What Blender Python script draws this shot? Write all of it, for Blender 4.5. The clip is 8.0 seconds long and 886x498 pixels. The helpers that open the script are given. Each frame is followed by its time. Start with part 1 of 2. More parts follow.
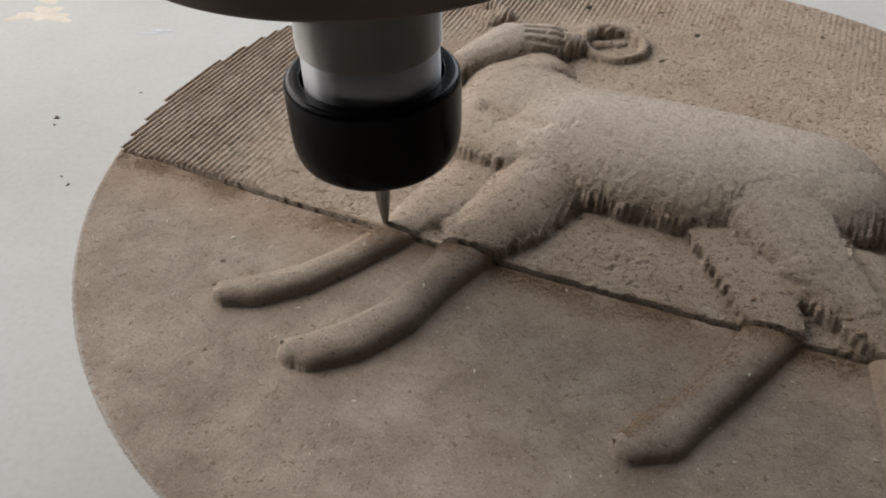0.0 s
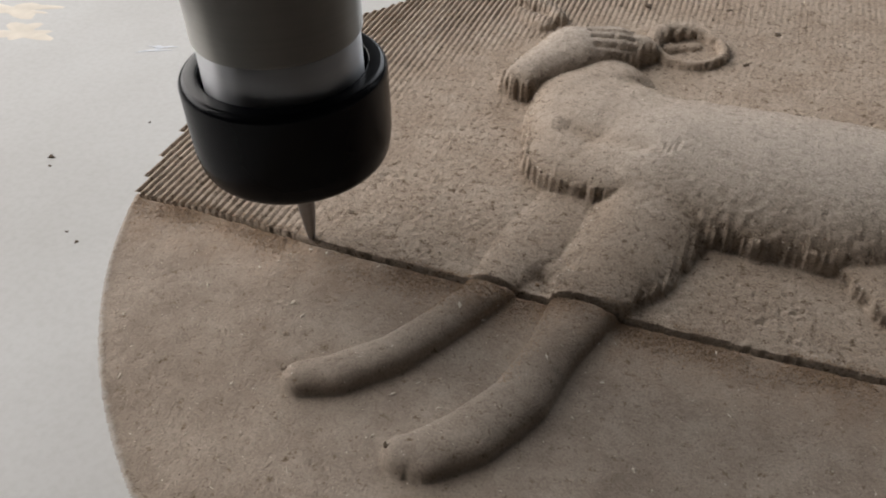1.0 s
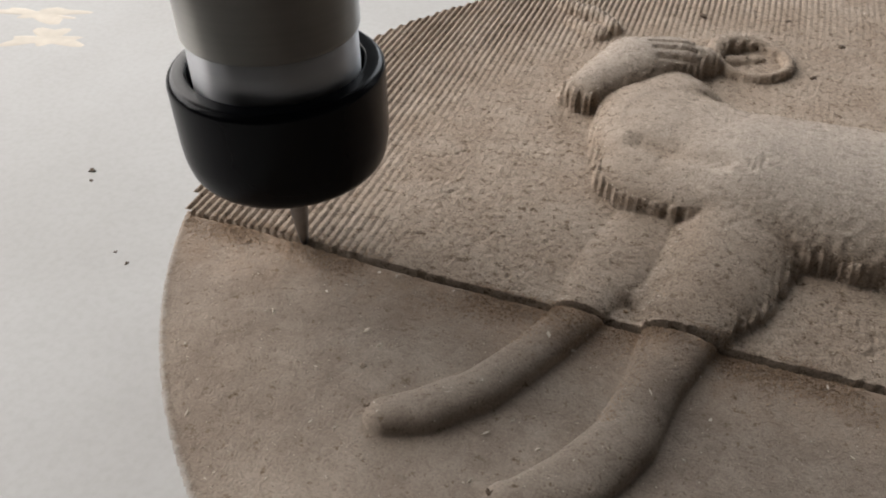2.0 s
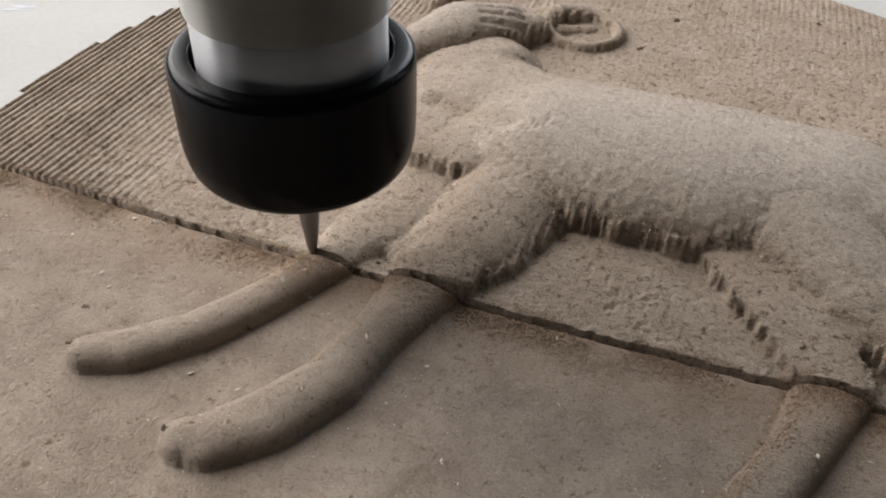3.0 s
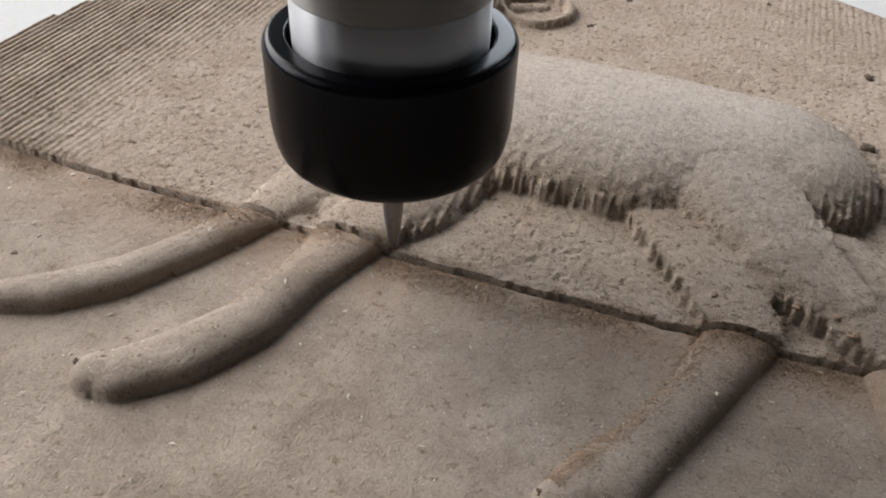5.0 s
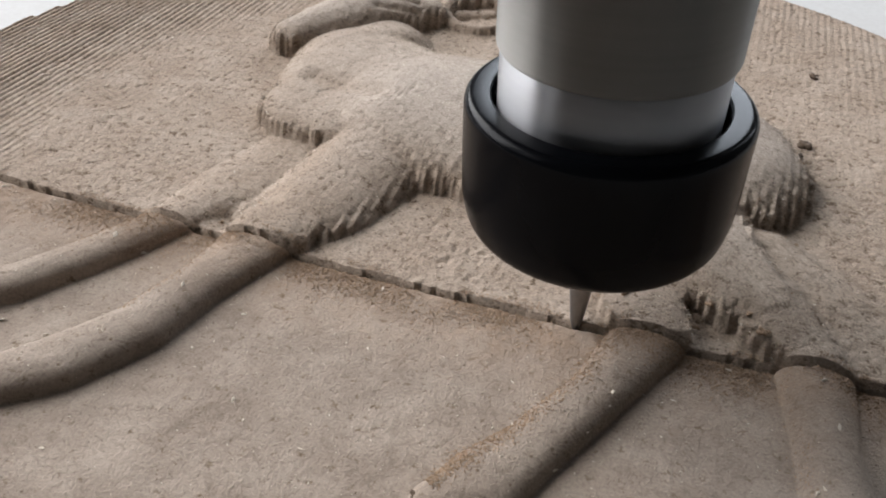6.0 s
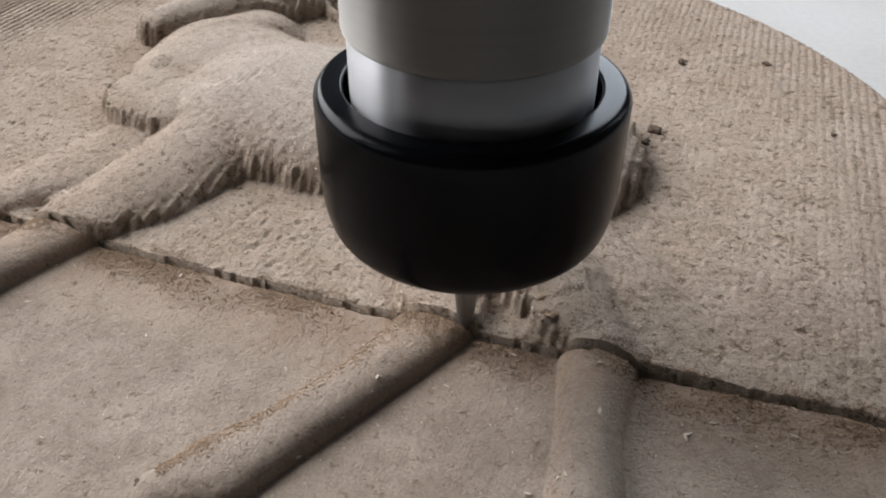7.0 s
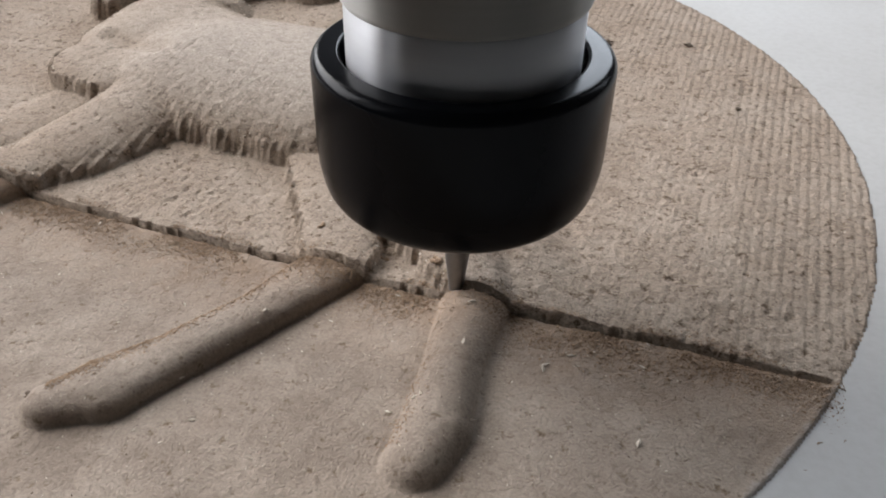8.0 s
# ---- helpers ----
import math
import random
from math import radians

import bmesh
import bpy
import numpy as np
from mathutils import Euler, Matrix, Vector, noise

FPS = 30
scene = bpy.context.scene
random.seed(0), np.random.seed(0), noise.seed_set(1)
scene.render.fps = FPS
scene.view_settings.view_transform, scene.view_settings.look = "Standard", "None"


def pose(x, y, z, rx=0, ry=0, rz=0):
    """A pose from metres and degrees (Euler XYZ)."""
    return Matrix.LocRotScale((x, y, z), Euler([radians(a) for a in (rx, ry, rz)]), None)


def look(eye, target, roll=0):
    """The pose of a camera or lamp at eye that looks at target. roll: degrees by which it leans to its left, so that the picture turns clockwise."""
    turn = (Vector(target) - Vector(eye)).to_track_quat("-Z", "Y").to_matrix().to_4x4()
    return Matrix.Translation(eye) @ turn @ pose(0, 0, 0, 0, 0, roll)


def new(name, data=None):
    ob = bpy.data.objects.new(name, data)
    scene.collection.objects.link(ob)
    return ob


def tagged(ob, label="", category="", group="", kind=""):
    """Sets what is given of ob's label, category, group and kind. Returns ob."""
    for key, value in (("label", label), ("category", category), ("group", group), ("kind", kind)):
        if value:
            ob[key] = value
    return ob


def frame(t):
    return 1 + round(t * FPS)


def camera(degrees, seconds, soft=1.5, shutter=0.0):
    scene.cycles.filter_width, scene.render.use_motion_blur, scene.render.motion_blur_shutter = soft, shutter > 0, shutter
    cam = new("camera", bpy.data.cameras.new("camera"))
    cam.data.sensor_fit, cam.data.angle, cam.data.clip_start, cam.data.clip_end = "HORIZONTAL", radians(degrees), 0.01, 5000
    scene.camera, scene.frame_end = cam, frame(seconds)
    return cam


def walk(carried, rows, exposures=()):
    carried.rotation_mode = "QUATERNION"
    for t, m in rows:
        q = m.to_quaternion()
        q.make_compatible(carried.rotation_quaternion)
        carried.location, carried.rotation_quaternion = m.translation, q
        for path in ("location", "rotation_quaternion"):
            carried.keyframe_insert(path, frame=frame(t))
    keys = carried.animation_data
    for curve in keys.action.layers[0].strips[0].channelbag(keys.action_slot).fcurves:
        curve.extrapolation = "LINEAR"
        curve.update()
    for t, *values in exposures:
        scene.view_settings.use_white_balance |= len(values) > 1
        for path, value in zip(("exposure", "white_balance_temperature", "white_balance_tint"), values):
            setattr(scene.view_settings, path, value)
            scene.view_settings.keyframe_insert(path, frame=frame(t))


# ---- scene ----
cam = camera(57.61, 8.0, 1.9)
PATH = [  # seconds, place in metres, turn in degrees
    (0.0, -0.0013, 0.0164, 0.1130, 49.22, 1.29, 24.25),
    (0.5, -0.0190, 0.0226, 0.1047, 48.84, 0.56, 22.84),
    (1.0, -0.0383, 0.0340, 0.1008, 49.23, 1.22, 20.43),
    (1.2, -0.0500, 0.0330, 0.1018, 49.93, 1.99, 20.36),
    (2.3, -0.0567, 0.0418, 0.0940, 49.73, -0.19, 19.68),
    (2.5, -0.0436, 0.0452, 0.0926, 49.71, -0.48, 19.36),
    (3.0, -0.0193, 0.0465, 0.0885, 49.88, -1.57, 19.64),
    (3.5, -0.0171, 0.0419, 0.0860, 49.92, -1.54, 19.62),
    (4.0, -0.0119, 0.0427, 0.0864, 50.06, -1.48, 20.07),
    (4.5, -0.0042, 0.0433, 0.0866, 50.38, -1.43, 20.24),
    (4.7, -0.0052, 0.0432, 0.0841, 50.40, -2.17, 19.97),
    (5.8, 0.0052, 0.0472, 0.0819, 52.09, -0.19, 20.29),
    (6.0, 0.0107, 0.0492, 0.0786, 52.43, -0.56, 20.32),
    (6.5, 0.0237, 0.0549, 0.0759, 52.65, -0.19, 20.27),
    (7.0, 0.0379, 0.0602, 0.0740, 52.88, -0.24, 20.07),
    (7.5, 0.0431, 0.0590, 0.0740, 53.09, -0.64, 20.27),
    (8.0, 0.0560, 0.0556, 0.0724, 53.19, -0.90, 20.76),
]
EXPOSURES = [(0.0, -0.40, 6550, 10), (1.2, -0.40, 6550, 10), (2.5, -0.14, 6550, 10), (3.5, -0.03, 6480, 10), (5.8, 0.10, 6220, 10), (8.0, 0.09, 6210, 10)]
walk(cam, [(t, pose(x, y, z, rx, ry, rz)) for t, x, y, z, rx, ry, rz in PATH], EXPOSURES)

# ---- daylight: overcast sky through two workshop windows ----
world = bpy.data.worlds.new("sky")
scene.world = world
world.use_nodes = True
sky = world.node_tree.nodes.new("ShaderNodeTexSky")
sky.sky_type, sky.sun_disc = "NISHITA", False
sky.sun_elevation, sky.sun_rotation = radians(40), radians(-50)
world.node_tree.links.new(sky.outputs[0], world.node_tree.nodes["Background"].inputs[0])
world.node_tree.nodes["Background"].inputs[1].default_value = 0.1


def window_light(name, eye, target, w, h, watts, colour):
    lamp = bpy.data.lights.new(name, "AREA")
    lamp.shape, lamp.size, lamp.size_y, lamp.energy, lamp.color = "RECTANGLE", w, h, watts, colour
    ob = new(name, lamp)
    ob.matrix_world = look(eye, target)
    return ob


WEST, NORTH = -0.95, 3.0  # inner faces of the walls that have windows
window_light("window_light", (WEST + 0.02, 0.45, 0.85), (2.0, 0.45, 0.85), 1.3, 1.2, 39, (1.0, 0.965, 0.93))
window_light("window_light", (WEST + 0.02, -0.6, 1.15), (2.0, -0.6, 1.15), 0.3, 1.4, 2.5, (1.0, 0.965, 0.93))
window_light("window_light", (-0.2, NORTH - 0.04, 1.5), (-0.2, 0.0, 1.5), 1.6, 1.8, 62, (0.92, 0.96, 1.0))
window_light("window_light", (2.05, NORTH - 0.04, 1.5), (2.05, 0.0, 1.5), 0.3, 1.8, 8, (0.92, 0.96, 1.0))


# ---- materials ----
def nodes_of(name):
    m = bpy.data.materials.new(name)
    m.use_nodes = True
    t = m.node_tree
    return m, t, t.nodes["Principled BSDF"]


def node(t, kind, **inputs):
    n = t.nodes.new(kind)
    for k, v in inputs.items():
        n.inputs[k].default_value = v
    return n


def ramp(t, fac, stops):
    n = t.nodes.new("ShaderNodeValToRGB")
    t.links.new(fac, n.inputs[0])
    e = n.color_ramp.elements
    while len(e) < len(stops):
        e.new(0.5)
    for s, (p, c) in zip(e, stops):
        s.position, s.color = p, (*c, 1) if len(c) == 3 else c
    return n.outputs[0]


def mixed(t, fac, a, b, mode="MIX"):
    n = t.nodes.new("ShaderNodeMix")
    n.data_type, n.blend_type = "RGBA", mode
    for socket, v in ((n.inputs[0], fac), (n.inputs[6], a), (n.inputs[7], b)):
        if isinstance(v, (int, float)):
            socket.default_value = v
        elif isinstance(v, tuple):
            socket.default_value = (*v, 1)
        else:
            t.links.new(v, socket)
    return n.outputs[2]


def noise_of(t, scale, detail=4.0, rough=0.6, stretch=None, warp=0.0):
    tc = t.nodes.new("ShaderNodeTexCoord")
    src = tc.outputs["Object"]
    if stretch:
        mp = t.nodes.new("ShaderNodeMapping")
        mp.inputs["Scale"].default_value = stretch
        t.links.new(src, mp.inputs[0])
        src = mp.outputs[0]
    n = node(t, "ShaderNodeTexNoise", Scale=scale, Detail=detail, Roughness=rough, Distortion=warp)
    t.links.new(src, n.inputs["Vector"])
    return n.outputs[0]


def bump(t, bsdf, height, strength, distance):
    b = node(t, "ShaderNodeBump", Strength=strength, Distance=distance)
    t.links.new(height, b.inputs["Height"])
    t.links.new(b.outputs[0], bsdf.inputs["Normal"])


def mdf(name, base, light, dark, pits, grain, rim=0.0, sheen=0.0):
    """Cut fibreboard: fibre mottle, fine grain and dark torn pits."""
    m, t, b = nodes_of(name)
    big = noise_of(t, 90, 3)
    mid = noise_of(t, 650, 4, 0.65)
    fine = noise_of(t, 2600, 3, 0.7)
    c = mixed(t, ramp(t, big, [(0.35, (0, 0, 0)), (0.68, (1, 1, 1))]), base, light)
    c = mixed(t, ramp(t, mid, [(pits - 0.13, (1, 1, 1)), (pits, (0, 0, 0))]), c, dark)
    tangle = noise_of(t, 520, 5, 0.72, None, 1.6)   # matted fibres
    if sheen:  # sky sheen on the raised forms, painted as paler colour with height
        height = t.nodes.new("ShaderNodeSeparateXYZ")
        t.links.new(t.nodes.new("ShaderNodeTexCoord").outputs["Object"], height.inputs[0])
        sheen_mix = node(t, "ShaderNodeMapRange")
        sheen_mix.inputs["From Min"].default_value, sheen_mix.inputs["From Max"].default_value = 0.0035, 0.0095
        sheen_mix.inputs["To Max"].default_value = sheen
        t.links.new(height.outputs["Z"], sheen_mix.inputs["Value"])
        c = mixed(t, sheen_mix.outputs[0], c, (0.56, 0.495, 0.435))
    c = mixed(t, 0.3 if rim else 0.5, c, ramp(t, tangle, [(0.36, (0.5, 0.46, 0.42)), (0.5, (1, 1, 1)), (0.66, (1.22, 1.2, 1.17))]), "MULTIPLY")
    c = mixed(t, grain, c, ramp(t, fine, [(0.25, (0.25, 0.25, 0.25)), (0.75, (1.0, 1.0, 1.0))]), "MULTIPLY")
    if rim:  # laminate left thin and then whole at the carving's edge
        tc = t.nodes.new("ShaderNodeTexCoord")
        flat = node(t, "ShaderNodeVectorMath")
        flat.operation = "MULTIPLY_ADD"
        flat.inputs[1].default_value, flat.inputs[2].default_value = (1000, 1000, 0), (34.0, -171.5, 0)
        t.links.new(tc.outputs["Object"], flat.inputs[0])
        far = node(t, "ShaderNodeVectorMath")
        far.operation = "LENGTH"
        t.links.new(flat.outputs[0], far.inputs[0])
        wob = node(t, "ShaderNodeMath")
        wob.operation = "MULTIPLY_ADD"
        wob.inputs[1].default_value = 2.2
        t.links.new(mid, wob.inputs[0])
        t.links.new(far.outputs["Value"], wob.inputs[2])
        span = node(t, "ShaderNodeMapRange")
        span.inputs["From Min"].default_value, span.inputs["From Max"].default_value = rim + 0.3, rim + 2.4
        t.links.new(wob.outputs[0], span.inputs["Value"])
        c = mixed(t, span.outputs[0], c, (0.49, 0.48, 0.465))
        # tan dust that the cutter has thrown just short of the cut line
        axis = t.nodes.new("ShaderNodeSeparateXYZ")
        t.links.new(tc.outputs["Object"], axis.inputs[0])
        near = node(t, "ShaderNodeMapRange")
        near.inputs["From Min"].default_value, near.inputs["From Max"].default_value = 0.1180, 0.1362
        t.links.new(axis.outputs["Y"], near.inputs["Value"])
        drift = node(t, "ShaderNodeMath")
        drift.operation = "MULTIPLY"
        t.links.new(near.outputs[0], drift.inputs[0])
        t.links.new(ramp(t, noise_of(t, 240, 5, 0.7), [(0.28, (0.12, 0.12, 0.12)), (0.78, (0.85, 0.85, 0.85))]), drift.inputs[1])
        c = mixed(t, drift.outputs[0], c, (0.30, 0.20, 0.13))
    t.links.new(c, b.inputs["Base Color"])
    b.inputs["Roughness"].default_value = 0.95
    b.inputs["Specular IOR Level"].default_value = 0.15
    both = t.nodes.new("ShaderNodeMath")
    t.links.new(mid, both.inputs[0])
    t.links.new(fine, both.inputs[1])
    heap = t.nodes.new("ShaderNodeMath")
    t.links.new(both.outputs[0], heap.inputs[0])
    t.links.new(tangle, heap.inputs[1])
    bump(t, b, heap.outputs[0], 0.6, 0.0003)
    return m


MDF_ROUGH = mdf("rough_cut_fibreboard", (0.405, 0.318, 0.247), (0.485, 0.395, 0.318), (0.19, 0.135, 0.092), 0.445, 0.6, sheen=0.7)
MDF_FINE = mdf("fine_cut_fibreboard", (0.308, 0.246, 0.196), (0.425, 0.35, 0.286), (0.20, 0.145, 0.098), 0.41, 0.45, 117.0, 0.3)
DUST = mdf("wood_dust", (0.32, 0.22, 0.145), (0.42, 0.30, 0.205), (0.22, 0.145, 0.088), 0.36, 0.3)


def laminate():
    m, t, b = nodes_of("dusty_white_laminate")
    big = noise_of(t, 14, 4, 0.55)
    fine = noise_of(t, 700, 3, 0.6)
    c = mixed(t, ramp(t, big, [(0.38, (0, 0, 0)), (0.7, (1, 1, 1))]), (0.51, 0.505, 0.495), (0.44, 0.43, 0.415))
    c = mixed(t, 0.12, c, ramp(t, fine, [(0.3, (0.5, 0.45, 0.4)), (0.6, (1, 1, 1))]), "MULTIPLY")
    t.links.new(c, b.inputs["Base Color"])
    b.inputs["Roughness"].default_value = 0.75
    b.inputs["Specular IOR Level"].default_value = 0.2
    bump(t, b, fine, 0.1, 0.0003)
    return m


LAMINATE = laminate()


def plain(name, colour, rough=0.6, metal=0.0, scale=60.0, spread=0.15, depth=0.0, coat=0.0):
    m, t, b = nodes_of(name)
    n = noise_of(t, scale)
    lo, hi = tuple(c * (1 - spread) for c in colour), tuple(min(1, c * (1 + spread)) for c in colour)
    t.links.new(mixed(t, n, lo, hi), b.inputs["Base Color"])
    b.inputs["Roughness"].default_value, b.inputs["Metallic"].default_value = rough, metal
    b.inputs["Coat Weight"].default_value = coat
    if depth:
        bump(t, b, n, 0.4, depth)
    return m


NUT = plain("black_oxide_steel", (0.003, 0.0033, 0.0045), 0.24, 0.0, 300, 0.3)
NUT.node_tree.nodes["Principled BSDF"].inputs["Specular IOR Level"].default_value = 0.08


def turned(name, lo, hi, rough):
    """Steel turned on a lathe: fine rings that draw highlights out along the axis."""
    m, t, b = nodes_of(name)
    n = noise_of(t, 900, 3, 0.6, (0.02, 0.02, 1.0))
    smudge = noise_of(t, 160, 4)
    t.links.new(mixed(t, smudge, mixed(t, n, lo, hi), lo), b.inputs["Base Color"])
    b.inputs["Metallic"].default_value, b.inputs["Roughness"].default_value = 1.0, rough
    b.inputs["Anisotropic"].default_value, b.inputs["Anisotropic Rotation"].default_value = 0.95, 0.25
    tangent = t.nodes.new("ShaderNodeTangent")
    tangent.direction_type, tangent.axis = "RADIAL", "Z"
    t.links.new(tangent.outputs[0], b.inputs["Tangent"])
    return m


POLISHED = turned("polished_steel", (0.33, 0.33, 0.34), (0.41, 0.41, 0.41), 0.40)
BRUSHED = turned("turned_grey_steel", (0.25, 0.24, 0.225), (0.34, 0.325, 0.305), 0.55)
# dark metal; the brown reflection of the board is put into its colour
HOUSING = plain("brown_tinted_housing", (0.10, 0.075, 0.06), 0.45, 0.6, 80, 0.2)
CARBIDE = plain("grey_carbide", (0.25, 0.24, 0.235), 0.4, 0.7, 900, 0.2)
CHIP = plain("dark_wood_chip", (0.095, 0.066, 0.044), 0.95, 0, 1500, 0.5, 0.0002)
FIBRE = plain("pale_wood_fibre", (0.62, 0.54, 0.44), 0.9, 0, 800, 0.2)
SMEAR = plain("grey_blue_smear", (0.54, 0.56, 0.60), 0.8, 0, 700, 0.2)
STAIN = plain("tan_glue_stain", (0.60, 0.54, 0.46), 0.8, 0, 120, 0.3)
PLASTER = plain("painted_plaster", (0.09, 0.088, 0.086), 0.9, 0, 6, 0.15, 0.001)
# unseen ceiling, kept paler than the walls so it bounces fill light
CEILING = plain("fill_ceiling_grey", (0.32, 0.315, 0.305), 0.9, 0, 6, 0.1, 0.001)
CONCRETE = plain("workshop_concrete", (0.12, 0.115, 0.11), 0.85, 0, 4, 0.25, 0.002)
FRAME = plain("machine_grey_paint", (0.20, 0.21, 0.22), 0.5, 0, 10, 0.1)


# ---- builders ----
def part(name, bm, material, parent=None, label="", smooth=True):
    me = bpy.data.meshes.new(name)
    bm.to_mesh(me)
    bm.free()
    if smooth:
        me.polygons.foreach_set("use_smooth", [True] * len(me.polygons))
    me.materials.append(material)
    ob = new(name, me)
    ob.parent = parent
    if label:
        tagged(ob, label)
    return ob


def box(bm, x0, y0, z0, x1, y1, z1):
    r = bmesh.ops.create_cube(bm, size=1)
    for v in r["verts"]:
        v.co = Vector((x0 + (v.co.x + 0.5) * (x1 - x0), y0 + (v.co.y + 0.5) * (y1 - y0), z0 + (v.co.z + 0.5) * (z1 - z0)))


def boxes(*rows):
    bm = bmesh.new()
    for r in rows:
        box(bm, *r)
    return bm


def lathe(profile, n=96):
    """A turned solid from (radius, height) in millimetres."""
    bm = bmesh.new()
    rings = []
    for r, z in profile:
        if r < 1e-6:
            rings.append([bm.verts.new((0, 0, z / 1000))])
        else:
            rings.append([bm.verts.new((r / 1000 * math.cos(2 * math.pi * i / n), r / 1000 * math.sin(2 * math.pi * i / n), z / 1000)) for i in range(n)])
    for a, b in zip(rings, rings[1:]):
        for i in range(n):
            j = (i + 1) % n
            if len(a) == 1:
                bm.faces.new((a[0], b[j], b[i]))
            elif len(b) == 1:
                bm.faces.new((a[i], a[j], b[0]))
            else:
                bm.faces.new((a[i], a[j], b[j], b[i]))
    return bm


def rounded(points, radius, steps=5):
    """A profile with its inner corners rounded."""
    out = [points[0]]
    for a, b, c in zip(points, points[1:], points[2:]):
        a, b, c = Vector(a), Vector(b), Vector(c)
        k = min(radius, (a - b).length * 0.48, (c - b).length * 0.48)
        p, q = b + (a - b).normalized() * k, b + (c - b).normalized() * k
        for i in range(steps + 1):
            s = i / steps
            v = p.lerp(b, s).lerp(b.lerp(q, s), s)
            out.append((v.x, v.y))
    return out + [points[-1]]


# ---- the carved board: shapes in millimetres ----
CX, CY, RIM = -34.0, 171.5, 117.0      # the round carving
TOP = 2.6                              # laminate face
CUT = 135.8                            # line up to which the finishing pass has come
PITCH = 1.6                            # roughing passes run along y
rng = np.random.RandomState(4)
LATTICE = rng.rand(512, 512)


def grain(x, y, size, shift=0):
    u, v = x / size + 1000.3 + shift * 37.7, y / size + 1000.7 + shift * 91.1
    i, j = np.floor(u).astype(int), np.floor(v).astype(int)
    a, b = u - i, v - j
    a, b = a * a * (3 - 2 * a), b * b * (3 - 2 * b)
    g = lambda p, q: LATTICE[p % 512, q % 512]
    return (g(i, j) * (1 - a) + g(i + 1, j) * a) * (1 - b) + (g(i, j + 1) * (1 - a) + g(i + 1, j + 1) * a) * b


def limb(x, y, spine, power=0.5):
    """Height of a rounded form along a spine of (x, y, radius, height)."""
    h = np.zeros_like(x)
    for (ax, ay, ar, ah), (bx, by, br, bh) in zip(spine, spine[1:]):
        dx, dy = bx - ax, by - ay
        s = np.clip(((x - ax) * dx + (y - ay) * dy) / (dx * dx + dy * dy), 0, 1)
        d = np.hypot(x - ax - s * dx, y - ay - s * dy) / (ar + s * (br - ar))
        h = np.maximum(h, (ah + s * (bh - ah)) * np.clip(1 - d * d, 0, 1) ** power)
    return h


def soft_max(a, b, k=0.8):
    m = np.clip(0.5 + 0.5 * (a - b) / k, 0, 1)
    return b + (a - b) * m + k * m * (1 - m) * 0.5


BODY = [(-57, 196, 17, 7.0), (-40, 184.5, 25, 9.4), (-12, 184, 25.5, 10), (8, 184.5, 22, 9.8), (14, 181, 17.5, 9.0)]
NECK = [(-50, 182, 14, 7.0), (-62.5, 178.5, 12, 5.4), (-64, 190, 14.5, 6.2), (-66.5, 203, 13.5, 6.0), (-63, 213, 11, 5.2)]
HEAD = [(-83, 206, 6.0, 6.4), (-79.5, 213, 7.6, 7.2), (-74, 222.5, 9.8, 8.2), (-66, 228, 8.0, 7.4), (-59, 230.5, 4.4, 5.6)]
CHEST = [(-63, 178.5, 12, 5.2), (-54, 176.5, 11.5, 6.0), (-46, 177, 11, 6.0)]
FORE_NEAR = [(-44, 179, 13, 8.0), (-46, 163, 12.6, 5.6), (-48.6, 150, 11.0, 4.5), (-52.2, 136, 6.0, 3.5), (-54.8, 123, 4.3, 3.6), (-57, 112, 4.7, 3.7), (-62, 102.5, 4.9, 3.7), (-67, 97, 4.4, 3.5), (-69.6, 95.9, 3.5, 3.3)]
FORE_FAR = [(-60, 164, 9, 1.5), (-66, 150, 7, 1.2), (-68.6, 137, 4.6, 2.3), (-70.3, 132, 3.9, 3.0), (-74.5, 122.5, 3.7, 3.3), (-79.5, 113.5, 3.7, 3.3), (-86, 106.5, 3.9, 3.3), (-90.4, 103.8, 3.3, 3.1)]
HIND_NEAR = [(-4, 162, 7.5, 3.2), (5, 149, 7.5, 3.3), (10.4, 137, 5.3, 2.9), (5.6, 123, 3.9, 3.4), (0, 111.5, 4.0, 3.3), (-4, 104, 5, 3.4), (-8, 99.6, 3.2, 3.0)]
HIND_FAR = [(6, 175, 17.5, 8.6), (15.5, 157, 10, 6.2), (24, 148.5, 8.4, 4.8), (31.4, 138.5, 5.2, 3.1), (33.2, 122, 3.9, 3.4), (34.8, 112, 4.4, 3.5), (34.5, 107, 3.9, 3.1)]
FLANK = [(23, 160, 9, 3.6), (31, 150, 11, 2.4), (38, 137, 11, 0.9)]
CROTCH = [(4, 152.5, 8, 3.2), (13, 149.5, 5.5, 3.2)]
EARS = [[(-99, 252.5, 2.2, 1.8), (-90, 247.5, 3.4, 3.0), (-84, 242, 3.0, 3.0)], [(-95, 243, 2.4, 1.4), (-87, 238.5, 3.6, 2.4)]]


def crease(x, y, ax, ay, bx, by, wide, deep):
    """Depth of a shallow furrow from one place to another."""
    dx, dy = bx - ax, by - ay
    s = np.clip(((x - ax) * dx + (y - ay) * dy) / (dx * dx + dy * dy), 0, 1)
    return deep * np.exp(-(np.hypot(x - ax - s * dx, y - ay - s * dy) / wide) ** 2)


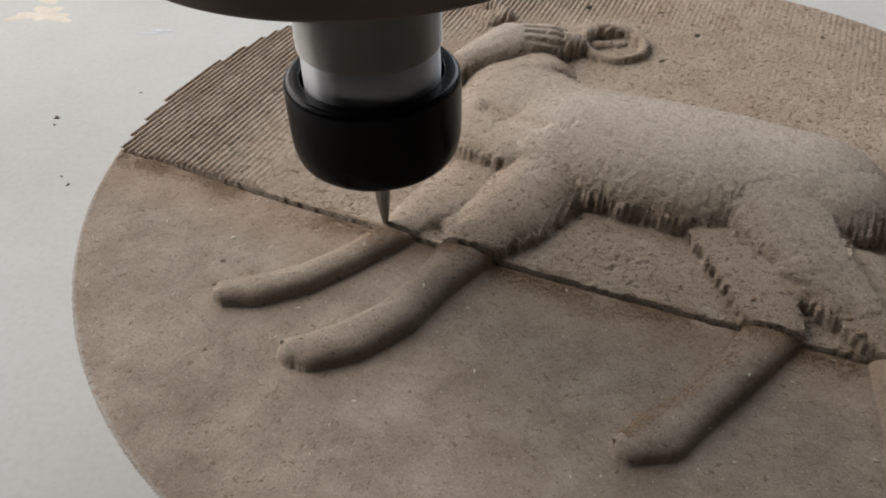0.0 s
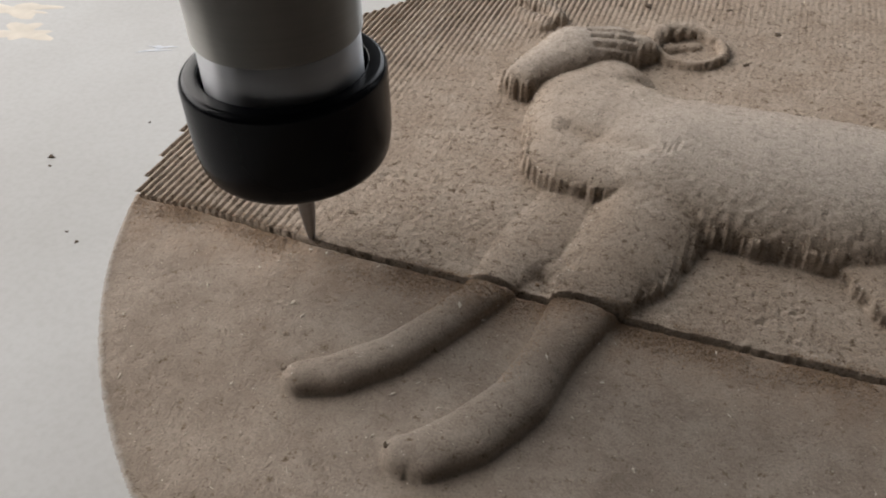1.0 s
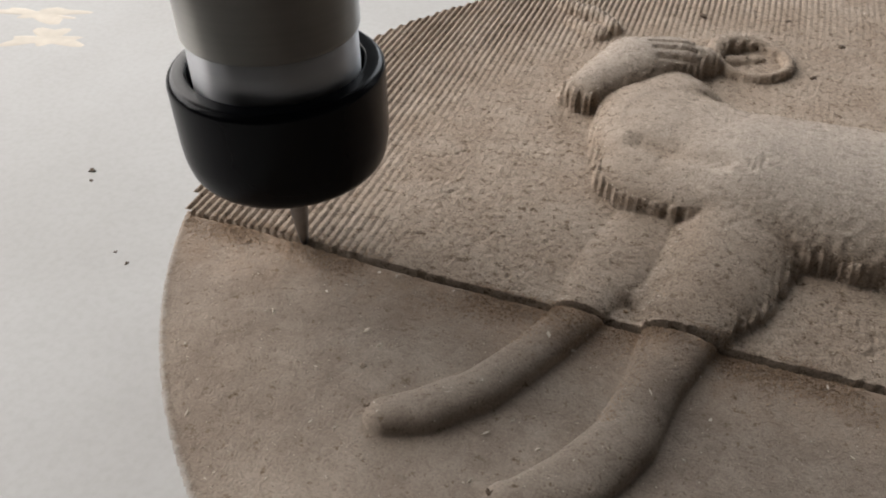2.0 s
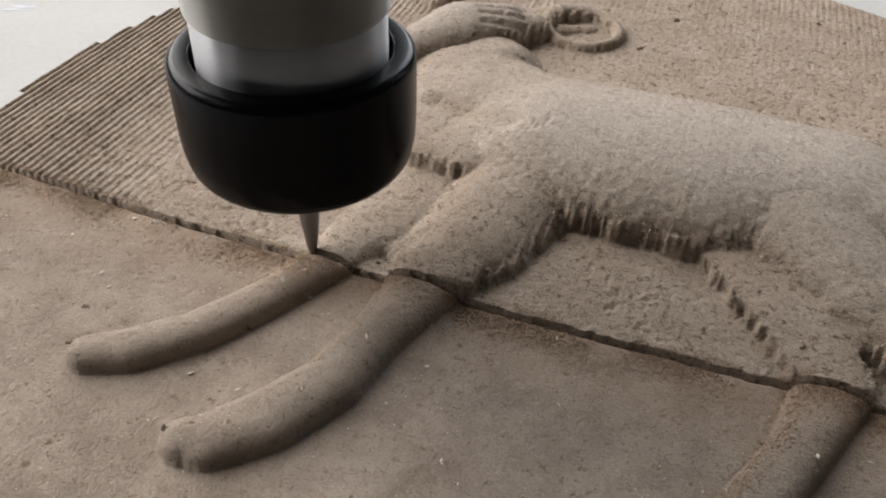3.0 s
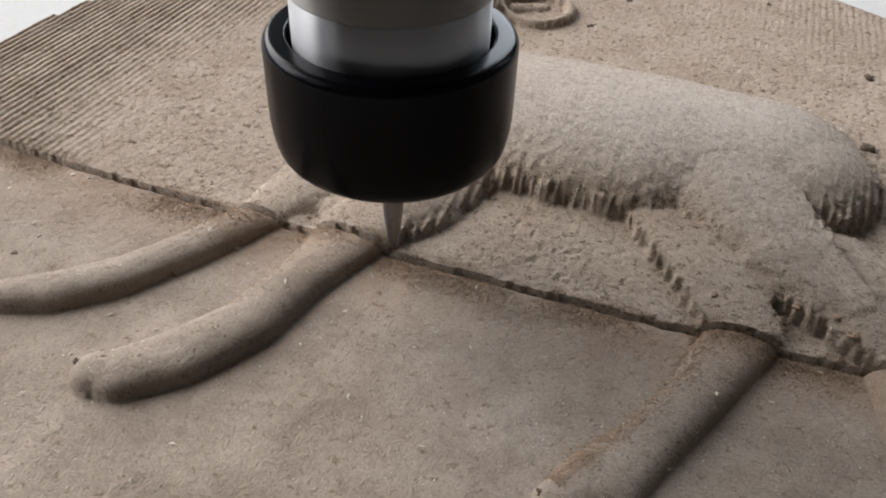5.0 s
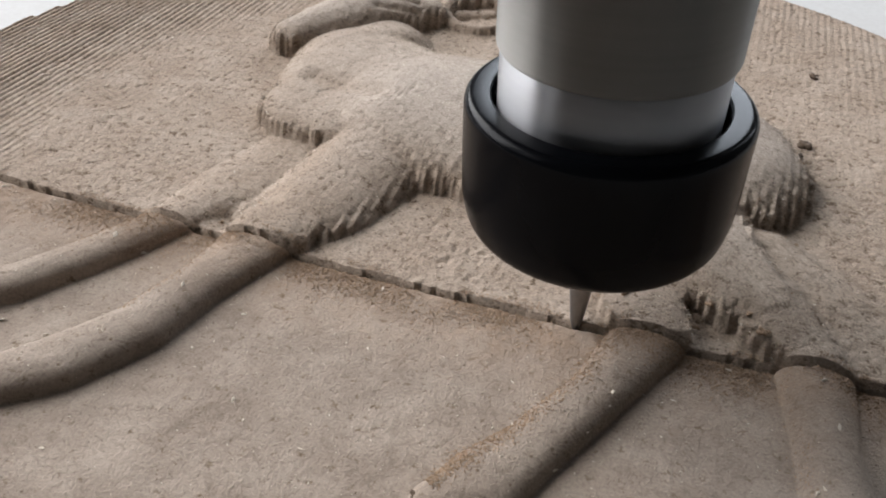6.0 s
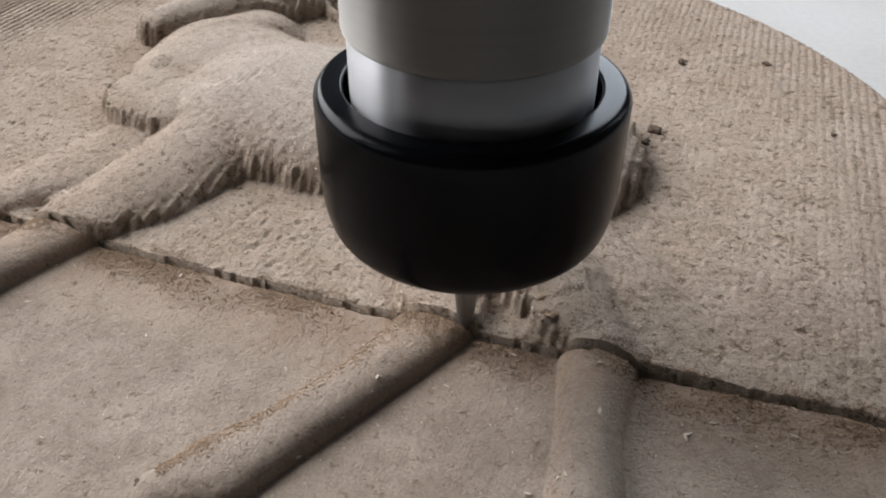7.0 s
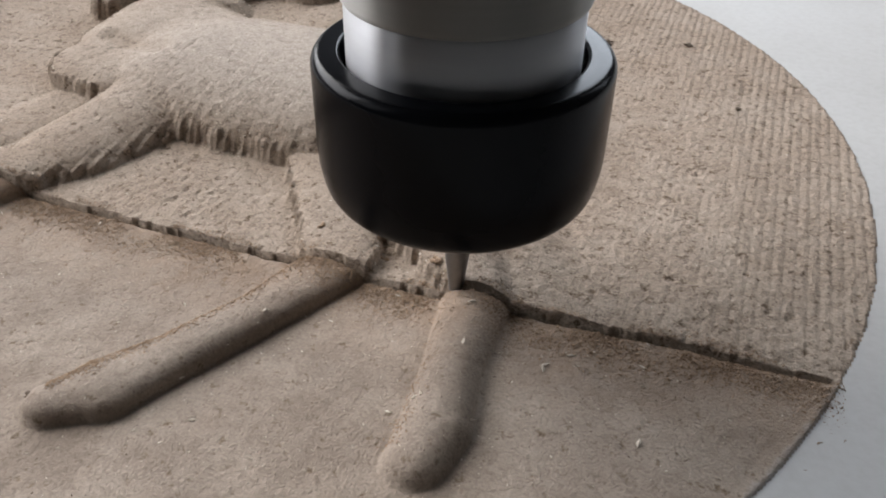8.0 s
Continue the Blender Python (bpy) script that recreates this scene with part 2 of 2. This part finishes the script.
def horn(x, y):
    """The curled horn: thick where it leaves the head, thin where it closes the ring."""
    turn = np.arctan2(y - 237, x + 47.8)
    thick = 1.5 + 1.7 * np.clip(np.cos(turn - 2.5), 0, 1) ** 2
    ring = np.abs(np.hypot((x + 47.8) / 1.08, y - 237) - 8.4)
    h = (2.2 + 1.6 * np.clip(np.cos(turn - 2.7), 0, 1)) * np.clip(1 - (ring / thick) ** 2, 0, 1) ** 0.42
    return np.maximum(h, limb(x, y, [(-53, 236, 2.4, 1.6), (-46, 239.5, 2.0, 1.2)], 0.7))


def animal(x, y):
    h = limb(x, y, BODY, 0.5)
    h = soft_max(h, limb(x, y, NECK, 0.42 + 0.5 * np.clip((x + 66) / 10, 0, 1)), 3.0)
    h = np.maximum(h, limb(x, y, CHEST, 0.2))
    h -= crease(x, y, -67, 184.5, -51, 179, 2.6, 1.1)
    for k in range(4):  # tool marks on the shoulder
        h -= crease(x, y, -47.5 + 1.3 * k, 175 + k, -46.8 + 1.3 * k, 178.5 + k, 0.45, 0.2)
    head = limb(x, y, HEAD, 0.36)
    for k in range(3):  # brow and ear folds
        head -= np.minimum(head, crease(x, y, -72 + 1.6 * k, 226.5 - 3.0 * k, -62 + k, 230 - 2.6 * k, 0.7, 0.7))
    h = np.maximum(h, head)
    h = np.maximum(h, limb(x, y, FORE_FAR, np.where(y > CUT, 0.6, 0.32)))
    h = soft_max(h, limb(x, y, FORE_NEAR, np.where(y > CUT + 6, 0.5 + 0.5 * np.clip((-48 - x) / 6, 0, 1), 0.32)), 0.7)
    h = np.maximum(h, limb(x, y, HIND_NEAR, np.where(y > CUT, 0.2, 0.32)))
    h = np.where(y > CUT, np.maximum(h, limb(x, y, CROTCH, 0.2)), h)
    h = soft_max(h, limb(x, y, HIND_FAR, np.where(y > CUT, np.where(x > 22 + (158 - y) * 0.5, 0.9, 0.33), 0.5)), 0.6)
    h = np.where(y > CUT, soft_max(h, limb(x, y, FLANK, 1.1), 1.2), h)
    for ear in EARS:
        h = np.maximum(h, limb(x, y, ear, 0.45))
    h -= np.where(y > 240, crease(x, y, -96, 246.5, -87, 242.5, 1.1, 0.8), 0)
    return np.maximum(h, horn(x, y)) - crease(x, y, -60.2, 138.6, -61, 140.5, 1.7, 1.0) - crease(x, y, 17.5, 141, 22, 143, 1.8, 0.5)


def dish(x, y):
    s = np.clip(np.hypot(x - CX, y - CY) / RIM, 0, 1)
    return -1.0 + 3.6 * (5 * s ** 4 - 4 * s ** 5)


def cut_line(x):
    return CUT + 0.35 * (grain(x, 0 * x, 1.3, 5) - 0.5) + 0.5 * (grain(x, 0 * x, 9, 6) - 0.5)


def finished(x, y):
    far = np.hypot(x - CX, y - CY) / RIM
    lip = np.clip((1 - far) / 0.014, 0, 1)
    z = dish(x, y) - 0.18 * lip * lip * (3 - 2 * lip) * np.clip(far / 0.8, 0, 1) ** 2 + animal(x, y)
    inner = np.clip((RIM - np.hypot(x - CX, y - CY)) / 2, 0, 1)
    gap = cut_line(x) - y
    z -= 1.8 * inner * np.exp(-(gap / 0.55) ** 2)
    heaps = np.clip(grain(x, y, 6.0, 41) - 0.3, 0, 1) * np.exp(-np.clip(gap - 0.6, 0, None) / 3.0) * np.clip(gap / 0.8 - 0.5, 0, 1)
    z += inner * heaps * (0.25 + 0.8 * grain(x, y, 0.8, 42) * grain(x, y, 2.2, 43))
    return z + inner * (0.16 * (grain(x, y, 4.0, 1) - 0.5) + 0.10 * (grain(x, y, 0.9, 2) - 0.5))


def roughed(x, y):
    col = np.round(x / PITCH)
    u = x / PITCH - col
    step = np.sign(u) * np.clip((np.abs(u) - 0.33) / 0.17, 0, 1) * 0.5
    xs = (col + step) * PITCH + 0.3 * (grain(x, y, 4, 9) - 0.5)
    ys = y + 0.6 * (grain(x, y, 1.2, 8) - 0.5)
    plain_h = animal(x, ys)
    slope = np.hypot(animal(x + 0.9, ys) - animal(x - 0.9, ys), animal(x, ys + 0.9) - animal(x, ys - 0.9)) / 1.8
    ribbed = np.maximum(np.exp(-((x + 40) / 9) ** 2) * (y < 170), np.clip((x - 14) / 8, 0, 1))
    steep = np.clip((slope - 0.85 + 0.42 * ribbed) / 0.7, 0, 1)
    stepped = animal(xs, ys + 0.3 * (2 * np.abs(u)) ** 2 - 0.1 + 1.9 * (grain(col, y / 40, 1.0, 31) - 0.5))
    base = np.minimum(dish(x, y) + 0.6, TOP - 0.12)
    far = np.hypot(x - CX, y - CY) / RIM
    near_rim = np.clip((far - 0.64) / 0.3, 0, 1)
    west = np.clip((CX + 10 - x) / 60, 0.07, 1)
    z = base + plain_h + steep * (stepped - plain_h)
    z -= (0.03 + 1.3 * near_rim ** 1.2 * west) * np.exp(-(u / 0.155) ** 2) * (0.7 + 0.6 * grain(x, y, 3.0, 35))
    calm = 1 - 0.6 * np.clip(plain_h / 4, 0, 1) * (1 - steep)
    z += calm * (0.15 * (grain(x, y, 1.1, 3) - 0.5) + 0.17 * (grain(x, y, 0.5, 4) - 0.5) + 0.12 * (grain(x, y, 5.0, 14) - 0.5))
    z += steep * (0.5 * (grain(x, y, 0.6, 33) - 0.5) + 0.6 * (grain(x, y, 1.3, 34) - 0.5))
    pit = grain(x, y * 1.5, 1.1, 7) * grain(x, y, 5.0, 12)
    return z - 0.36 * np.clip(1 - plain_h / 2, 0.12, 1) * np.clip((pit - 0.6) / 0.2, 0, 1)


def zones(x, y):
    """0 laminate, 1 roughed, 2 finished."""
    col = np.round(x / PITCH) * PITCH
    col = np.where(x < CX, col, x + 0.15 * (col - x))
    reach = np.sqrt(np.clip(RIM ** 2 - (col - CX) ** 2, 0, None)) + np.where(x < CX, 1.6, 0.3) * (grain(col, 0 * col, 1.6, 15) - 0.5)
    rough = (y > cut_line(x)) & (np.abs(y - CY) < reach) & (np.abs(col - CX) < RIM)
    fine = (y <= cut_line(x)) & (np.hypot(x - CX, y - CY) < RIM)
    return np.where(rough, 1, np.where(fine, 2, 0))


def surface(x, y):
    k = zones(x, y)
    z = np.full(x.shape, TOP)
    z[k == 1] = roughed(x[k == 1], y[k == 1])
    z[k == 2] = finished(x[k == 2], y[k == 2])
    return z


def at_surface(x, y):
    return float(surface(np.array([x], float), np.array([y], float))[0])


def board():
    far = [-700, -560, -440, -340, -260, -200]
    xs = np.concatenate([np.array(far) + 30, np.arange(-152, 87, 0.27), np.array([150, 220, 300, 400, 520, 650])])
    ys = np.concatenate([np.array([0, 14, 30]), np.arange(52, 291, 0.31), np.array([330, 390, 470, 570, 700, 850])])
    x, y = np.meshgrid(xs, ys)
    z = surface(x, y)
    co = np.stack([x, y, z], -1).reshape(-1, 3) / 1000
    w, n = len(xs), len(ys)
    i, j = np.meshgrid(np.arange(w - 1), np.arange(n - 1))
    a = (j * w + i).ravel()
    quads = np.stack([a, a + 1, a + w + 1, a + w], 1)
    kind = zones(x, y).reshape(-1)[quads].min(1)          # a piece belongs to the shallowest zone it touches
    flat = (zones(x, y).reshape(-1)[quads] == 0).all(1)
    kind = np.where(flat, 0, np.where(kind == 0, zones(x, y).reshape(-1)[quads].max(1), kind))

    def sheet(name, keep, material, parent=None, label=""):
        q = quads[keep]
        used, back = np.unique(q, return_inverse=True)
        q = back.reshape(-1, 4)
        me = bpy.data.meshes.new(name)
        me.vertices.add(len(used))
        me.vertices.foreach_set("co", co[used].ravel())
        me.loops.add(q.size)
        me.loops.foreach_set("vertex_index", q.ravel())
        me.polygons.add(len(q))
        me.polygons.foreach_set("loop_start", np.arange(0, q.size, 4))
        me.polygons.foreach_set("use_smooth", np.ones(len(q), bool))
        me.update(calc_edges=True)
        me.materials.append(material)
        ob = new(name, me)
        ob.parent = parent
        if label:
            tagged(ob, label)
        return ob

    body = part("carved_board", boxes((-0.67, 0.0, -0.0155, 0.65, 0.85, -0.0115)), MDF_FINE, None, smooth=False)
    tagged(body, "large white laminated fibreboard panel with a half-machined round animal relief", "board")
    sheet("laminate_face", kind == 0, LAMINATE, body, "dusty white laminate around the round carving")
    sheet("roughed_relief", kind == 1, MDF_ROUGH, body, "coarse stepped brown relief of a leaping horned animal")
    sheet("finished_relief", kind == 2, MDF_FINE, body, "smooth grey-brown finished relief of slender legs")
    edge = boxes((-0.67, 0.0, -0.0115, 0.65, 0.0005, 0.0026), (-0.67, 0.8495, -0.0115, 0.65, 0.85, 0.0026),
                 (-0.67, 0.0005, -0.0115, -0.6695, 0.8495, 0.0026), (0.6495, 0.0005, -0.0115, 0.65, 0.8495, 0.0026))
    part("sawn_edge", edge, MDF_ROUGH, body, "", False)
    return body


board()


# ---- the milling spindle; its own origin is the cutter's tip ----
def spindle():
    ob = new("milling_spindle")
    tagged(ob, "router spindle with black collet nut and cutter in the board", "router spindle")
    nut = rounded([(4.2, 18.9), (14.0, 18.9), (16.2, 20.6), (16.9, 24.0), (17.0, 27.0), (17.0, 33.0)], 1.3)
    nut += rounded([(17.0, 34.0), (17.0, 36.4), (16.3, 37.2), (14.0, 37.25), (13.75, 37.0), (13.75, 33.0), (4.2, 33.0)], 0.5)
    nut = part("collet_nut", lathe(nut), NUT, ob, "smooth black round collet nut")
    part("collet", lathe([(0.0, 18.7), (1.7, 18.7), (4.15, 19.4), (4.15, 30.0), (0.0, 30.0)], 48), BRUSHED, nut)
    part("shaft_nose", lathe([(0, 33.2), (12.9, 33.2), (13.1, 33.5), (13.1, 42.4), (12.85, 42.7), (12.85, 43.0), (0, 43.0)]), POLISHED, ob, "polished steel spindle nose with bright reflections")
    part("shaft_collar", lathe(rounded([(0, 43.02), (13.2, 43.02), (13.6, 43.6), (13.6, 65.2), (0, 65.2)], 0.4)), BRUSHED, ob, "turned grey steel collar")
    part("housing", lathe(rounded([(0, 65.3), (39.6, 65.3), (40, 65.7), (40, 270), (38.5, 271.5), (0, 271.5)], 0.5), 128), HOUSING, ob, "dark spindle housing, tinted brown like the board it reflects")
    cutter = [(0, -0.1), (0.35, 0.0), (0.6, 0.35), (0.92, 2.0), (1.5, 7.0), (1.65, 9.0), (1.65, 20.0), (0, 20.0)]
    part("cutter", lathe(cutter, 32), CARBIDE, ob, "slim tapered grey carbide cutter")
    return ob


SPINDLE = spindle()


# ---- loose dust, fibres and chips ----
def shards(name, spots, material, size, label, lift=0.0):
    """Small bent slivers lying on the surface, joined into one object."""
    x, y = np.array(spots).T
    z = surface(x, y)
    verts, faces = [], []
    for k in range(len(x)):
        s = size * (0.4 + 1.2 * rng.rand() ** 2)
        a, tilt = rng.rand() * 6.283, (rng.rand() - 0.5) * 0.8
        d = np.array([math.cos(a), math.sin(a), tilt]) * s
        o = np.array([-math.sin(a), math.cos(a), rng.rand() * 0.6]) * s * (0.15 + 0.35 * rng.rand())
        c = np.array([x[k], y[k], z[k] + 0.15 * s + lift * rng.rand()])
        up = np.array([0, 0, 0.25 * s * (0.4 + rng.rand())])
        n = len(verts)
        verts += [c - d, c + o, c + d, c - o, c + up, c - 0.4 * up]
        faces += [(n, n + 3, n + 4), (n + 3, n + 2, n + 4), (n + 2, n + 1, n + 4), (n + 1, n, n + 4), (n, n + 1, n + 5), (n + 1, n + 2, n + 5), (n + 2, n + 3, n + 5), (n + 3, n, n + 5)]
    me = bpy.data.meshes.new(name)
    me.from_pydata([tuple(v / 1000) for v in verts], [], faces)
    me.materials.append(material)
    return tagged(new(name, me), label, "wood dust", kind="stuff")


def spread(n, x0, x1, y0, y1, inside=True):
    p = np.stack([x0 + (x1 - x0) * rng.rand(n), y0 + (y1 - y0) * rng.rand(n)], 1)
    return [q for q in p if not inside or math.hypot(q[0] - CX, q[1] - CY) < RIM - 2]


near_cut = [(x, CUT - 0.3 - abs(rng.randn()) * 3.0) for x in -144 + 222 * rng.rand(42000)]
near_cut = [p for p in near_cut if grain(np.array([p[0]]), np.array([p[1]]), 7, 21)[0] > 0.15 + 0.5 * rng.rand()]
shards("wood_dust", near_cut, DUST, 0.2, "fine tan dust gathered along the cut line", 0.1)
shards("wood_dust", spread(5200, -145, 80, CUT + 0.5, 288), MDF_ROUGH, 0.24, "loose fibres and crumbs on the roughed relief", 0.1)
shards("wood_fibre", spread(3200, -145, 80, CUT + 0.5, 288), FIBRE, 0.17, "pale fibres on the roughed relief", 0.1)
shards("wood_dust", spread(3200, -145, 80, CUT + 0.5, 288), CHIP, 0.15, "dark crumbs on the roughed relief", 0.1)
lip = [(x, CUT + 0.2 + abs(rng.randn()) * 0.9) for x in -140 + 216 * rng.rand(7000)]
shards("wood_dust", [p for p in lip if grain(np.array([p[0]]), np.array([p[1]]), 5, 24)[0] > 0.5], DUST, 0.17, "tan dust on the lip of the roughed relief", 0.15)
edges = np.array(spread(30000, -95, 45, CUT + 0.5, 250))
rise = np.hypot(animal(edges[:, 0] + 0.6, edges[:, 1]) - animal(edges[:, 0] - 0.6, edges[:, 1]), animal(edges[:, 0], edges[:, 1] + 0.6) - animal(edges[:, 0], edges[:, 1] - 0.6)) / 1.2
edges = edges[rise > 0.6]
shards("wood_dust", edges[::2], MDF_ROUGH, 0.34, "torn fibres clinging to the steps of the relief", 0.15)
shards("wood_fibre", edges[1::4], FIBRE, 0.26, "pale torn fibres standing on the steps of the relief", 0.3)
shards("wood_dust", edges[3::4], DUST, 0.26, "brown dust caught on the steps of the relief", 0.1)


def along(spine, n, offset, wide):
    """Spots scattered along a carved leg, off to one side of its spine."""
    out = []
    for _ in range(n):
        k = rng.randint(len(spine) - 1)
        (ax, ay, ar, _), (bx, by, br, _) = spine[k], spine[k + 1]
        s, d = rng.rand(), math.hypot(bx - ax, by - ay)
        o = (offset + wide * rng.randn()) * (ar + s * (br - ar))
        out.append((ax + s * (bx - ax) + o * (by - ay) / d, ay + s * (by - ay) - o * (bx - ax) / d))
    return [p for p in out if p[1] < CUT]


legs = along(HIND_NEAR[2:], 5200, 0.72, 0.24) + along(HIND_FAR[2:], 900, 0.85, 0.2) + along(FORE_NEAR[3:6], 700, 0.7, 0.2) + along(FORE_FAR[2:5], 600, 0.7, 0.2)
shards("wood_dust", legs, DUST, 0.17, "tan dust lying along the flanks of the legs", 0.05)
shards("wood_dust", spread(2200, -140, 75, 70, CUT), FIBRE, 0.14, "pale specks of dust on the finished relief")
shards("wood_fibre", spread(190, -135, 70, 75, CUT), FIBRE, 0.5, "pale curled fibres on the finished relief", 0.1)
shards("wood_dust", spread(1300, -140, 75, 70, CUT), CHIP, 0.13, "dark specks of dust on the finished relief")


def clump(x, y, size, label, seed, material=CHIP, group="loose wood chips"):
    r = np.random.RandomState(seed)
    bm = bmesh.new()
    for k in range(5):
        bmesh.ops.create_icosphere(bm, subdivisions=2, radius=size / 1000 * (0.35 + 0.3 * r.rand()),
                                   matrix=pose(*(size / 1000 * (r.rand(3) - 0.5) * (1.4, 1.4, 0.5))))
    for v in bm.verts:
        v.co *= 1 + 0.5 * (noise.noise(v.co * 2500 / size) + 0.3 * noise.noise(v.co * 9000 / size))
        v.co.z *= 0.5
    ob = part("wood_chip", bm, material)
    ob.matrix_world = pose(x / 1000, y / 1000, (at_surface(x, y) + 0.15 * size) / 1000, 0, 0, r.rand() * 360)
    return tagged(ob, label, "wood chip", group)


for k, (x, y, s) in enumerate([(-19.4, 212.0, 1.7), (-17.2, 211.4, 1.3), (-26.7, 252, 1.0), (-33, 234, 0.8), (31, 229, 1.0), (47.7, 233, 1.0), (30, 198, 1.7), (28.5, 194, 1.2), (-40, 262, 0.9), (-62, 258, 1.1), (60, 205, 0.6), (8, 262, 0.7)]):
    clump(x, y, s, "dark brown torn chip lying on the roughed relief", k)
for k, (x, y, s) in enumerate([(-172, 141, 0.6), (-170, 138, 0.45), (-147, 119, 0.4), (-151, 121, 0.35), (-160, 160, 0.3), (-154, 216, 0.9)]):
    clump(x, y, s, "small dark crumb lying on the white laminate", 40 + k)
for k, (x, y) in enumerate([(-93.2, 103.6), (-72.2, 95.4), (-10.6, 99.2)]):
    clump(x, y, 0.55, "dark torn crumb at the tip of a carved leg", 60 + k)
for k, (x, y, s) in enumerate([(15.6, 140.6, 0.7), (17.2, 143.4, 0.7), (24.3, 139.4, 0.8), (22.4, 142.2, 0.6), (5.2, 141.6, 0.6), (-61.6, 139.6, 0.6)]):
    clump(x, y, s, "brown torn clump of fibre in a corner of the relief", 80 + k, DUST)
clump(-98, 112, 0.5, "tan lump of dust on the finished relief", 70, MDF_ROUGH)


def smear(x, y, wide, deep, material, label, seed):
    """A thin dried film with an uneven outline."""
    r = np.random.RandomState(seed)
    bm = bmesh.new()
    n = 40
    rim = [1 + 0.35 * math.sin(3 * a + seed) + 0.25 * math.sin(7 * a + 2 * seed) + 0.15 * (r.rand() - 0.5) for a in np.arange(n) * 2 * math.pi / n]
    rings = [[bm.verts.new((wide * k * rim[i] * math.cos(2 * math.pi * i / n) / 1000, deep * k * rim[i] * math.sin(2 * math.pi * i / n) / 1000, h / 1000)) for i in range(n)] for k, h in ((1.0, 0.0), (0.93, 0.05), (0.4, 0.06))]
    for a, b in zip(rings, rings[1:]):
        for i in range(n):
            bm.faces.new((a[i], a[(i + 1) % n], b[(i + 1) % n], b[i]))
    bm.faces.new(rings[-1])
    ob = part("stain", bm, material)
    ob.matrix_world = pose(x / 1000, y / 1000, (TOP + 0.01) / 1000, 0, 0, r.rand() * 40)
    return tagged(ob, label, "stain", "stains on the laminate")


smear(-224, 188, 9, 5, STAIN, "dried tan glue stain on the white laminate", 3)
smear(-236, 200, 12, 4, STAIN, "dried tan glue stain on the white laminate", 5)
smear(-180, 193, 3.2, 0.8, SMEAR, "faint blue-grey pencil smear on the white laminate", 7)
smear(-181, 190.5, 4.0, 0.5, SMEAR, "faint blue-grey pencil smear on the white laminate", 9)


# ---- the workshop round it, unseen: added to enclose light and feed reflections ----
def workshop():
    def face(name, label, kind, *rows):
        tagged(part(name, boxes(*rows), {"floor": CONCRETE, "ceiling": CEILING}.get(name, PLASTER), None, "", False), label, kind, kind="structure")

    face("floor", "grey concrete workshop floor", "floor", (WEST - 0.2, -2.2, -0.95, 2.7, 3.2, -0.85))
    face("ceiling", "unseen grey ceiling, paler than the walls to bounce fill", "ceiling", (WEST - 0.2, -2.2, 3.3, 2.7, 3.2, 3.4))
    west = [(-2.2, -0.75, -0.85, 3.3), (-0.45, -0.2, -0.85, 3.3), (1.1, 3.2, -0.85, 3.3), (-0.75, -0.45, -0.85, 0.45), (-0.75, -0.45, 1.85, 3.3), (-0.2, 1.1, -0.85, 0.25), (-0.2, 1.1, 1.45, 3.3)]
    face("wall_west", "dark painted wall with two window openings", "wall", *[(WEST - 0.2, y0, z0, WEST, y1, z1) for y0, y1, z0, z1 in west])
    north = [(WEST, 2.5, -0.85, 0.6), (WEST, 2.5, 2.4, 3.3), (0.6, 1.9, 0.6, 2.4), (2.2, 2.5, 0.6, 2.4)]
    face("wall_north", "dark painted wall with a wide and a narrow window opening", "wall", *[(x0, NORTH, z0, x1, NORTH + 0.2, z1) for x0, x1, z0, z1 in north])
    face("wall_east", "plain dark painted wall", "wall", (2.5, -2.2, -0.85, 2.7, 3.2, 3.3))
    face("wall_south", "plain dark painted wall", "wall", (WEST, -2.2, -0.85, 2.5, -2.0, 3.3))
    bed = part("machine_bed", boxes((-0.8, -0.02, -0.10, 0.78, 0.98, -0.0157)), FRAME, None, "", False)
    tagged(bed, "grey painted router bed under the board", "machine bed")
    for x in (-0.72, 0.62):
        for y in (0.02, 0.82):
            part("leg", boxes((x, y, -0.85, x + 0.08, y + 0.08, -0.1)), FRAME, bed, "", False)


workshop()


# ---- what moves ----
def motions():
    rows = SPIN
    walk(SPINDLE, [(t, pose(x / 1000, 0.1360, z / 1000)) for t, x, z in rows])


SPIN = [  # seconds, place along the cut and height of the tip in millimetres
    (0.0, -71.8, 1.9), (0.5, -73.8, 0.4), (1.0, -105.5, 1.4), (1.2, -122, 2.2), (1.6, -143, 1.6), (2.3, -89.4, 0.6), (2.5, -74.7, 0.5), (3.0, -71.6, 1.2), (3.5, -66.8, 0.2),
    (4.0, -58.6, -0.5), (4.5, -56.3, 1.9), (4.7, -51.2, 1.6), (5.8, -13.7, -1.0), (6.0, -0.3, -1.3), (6.5, 5.7, -0.2), (7.0, 13.7, -0.5), (7.5, 16.5, -1.5), (8.0, 28.6, -0.2),
]
motions()
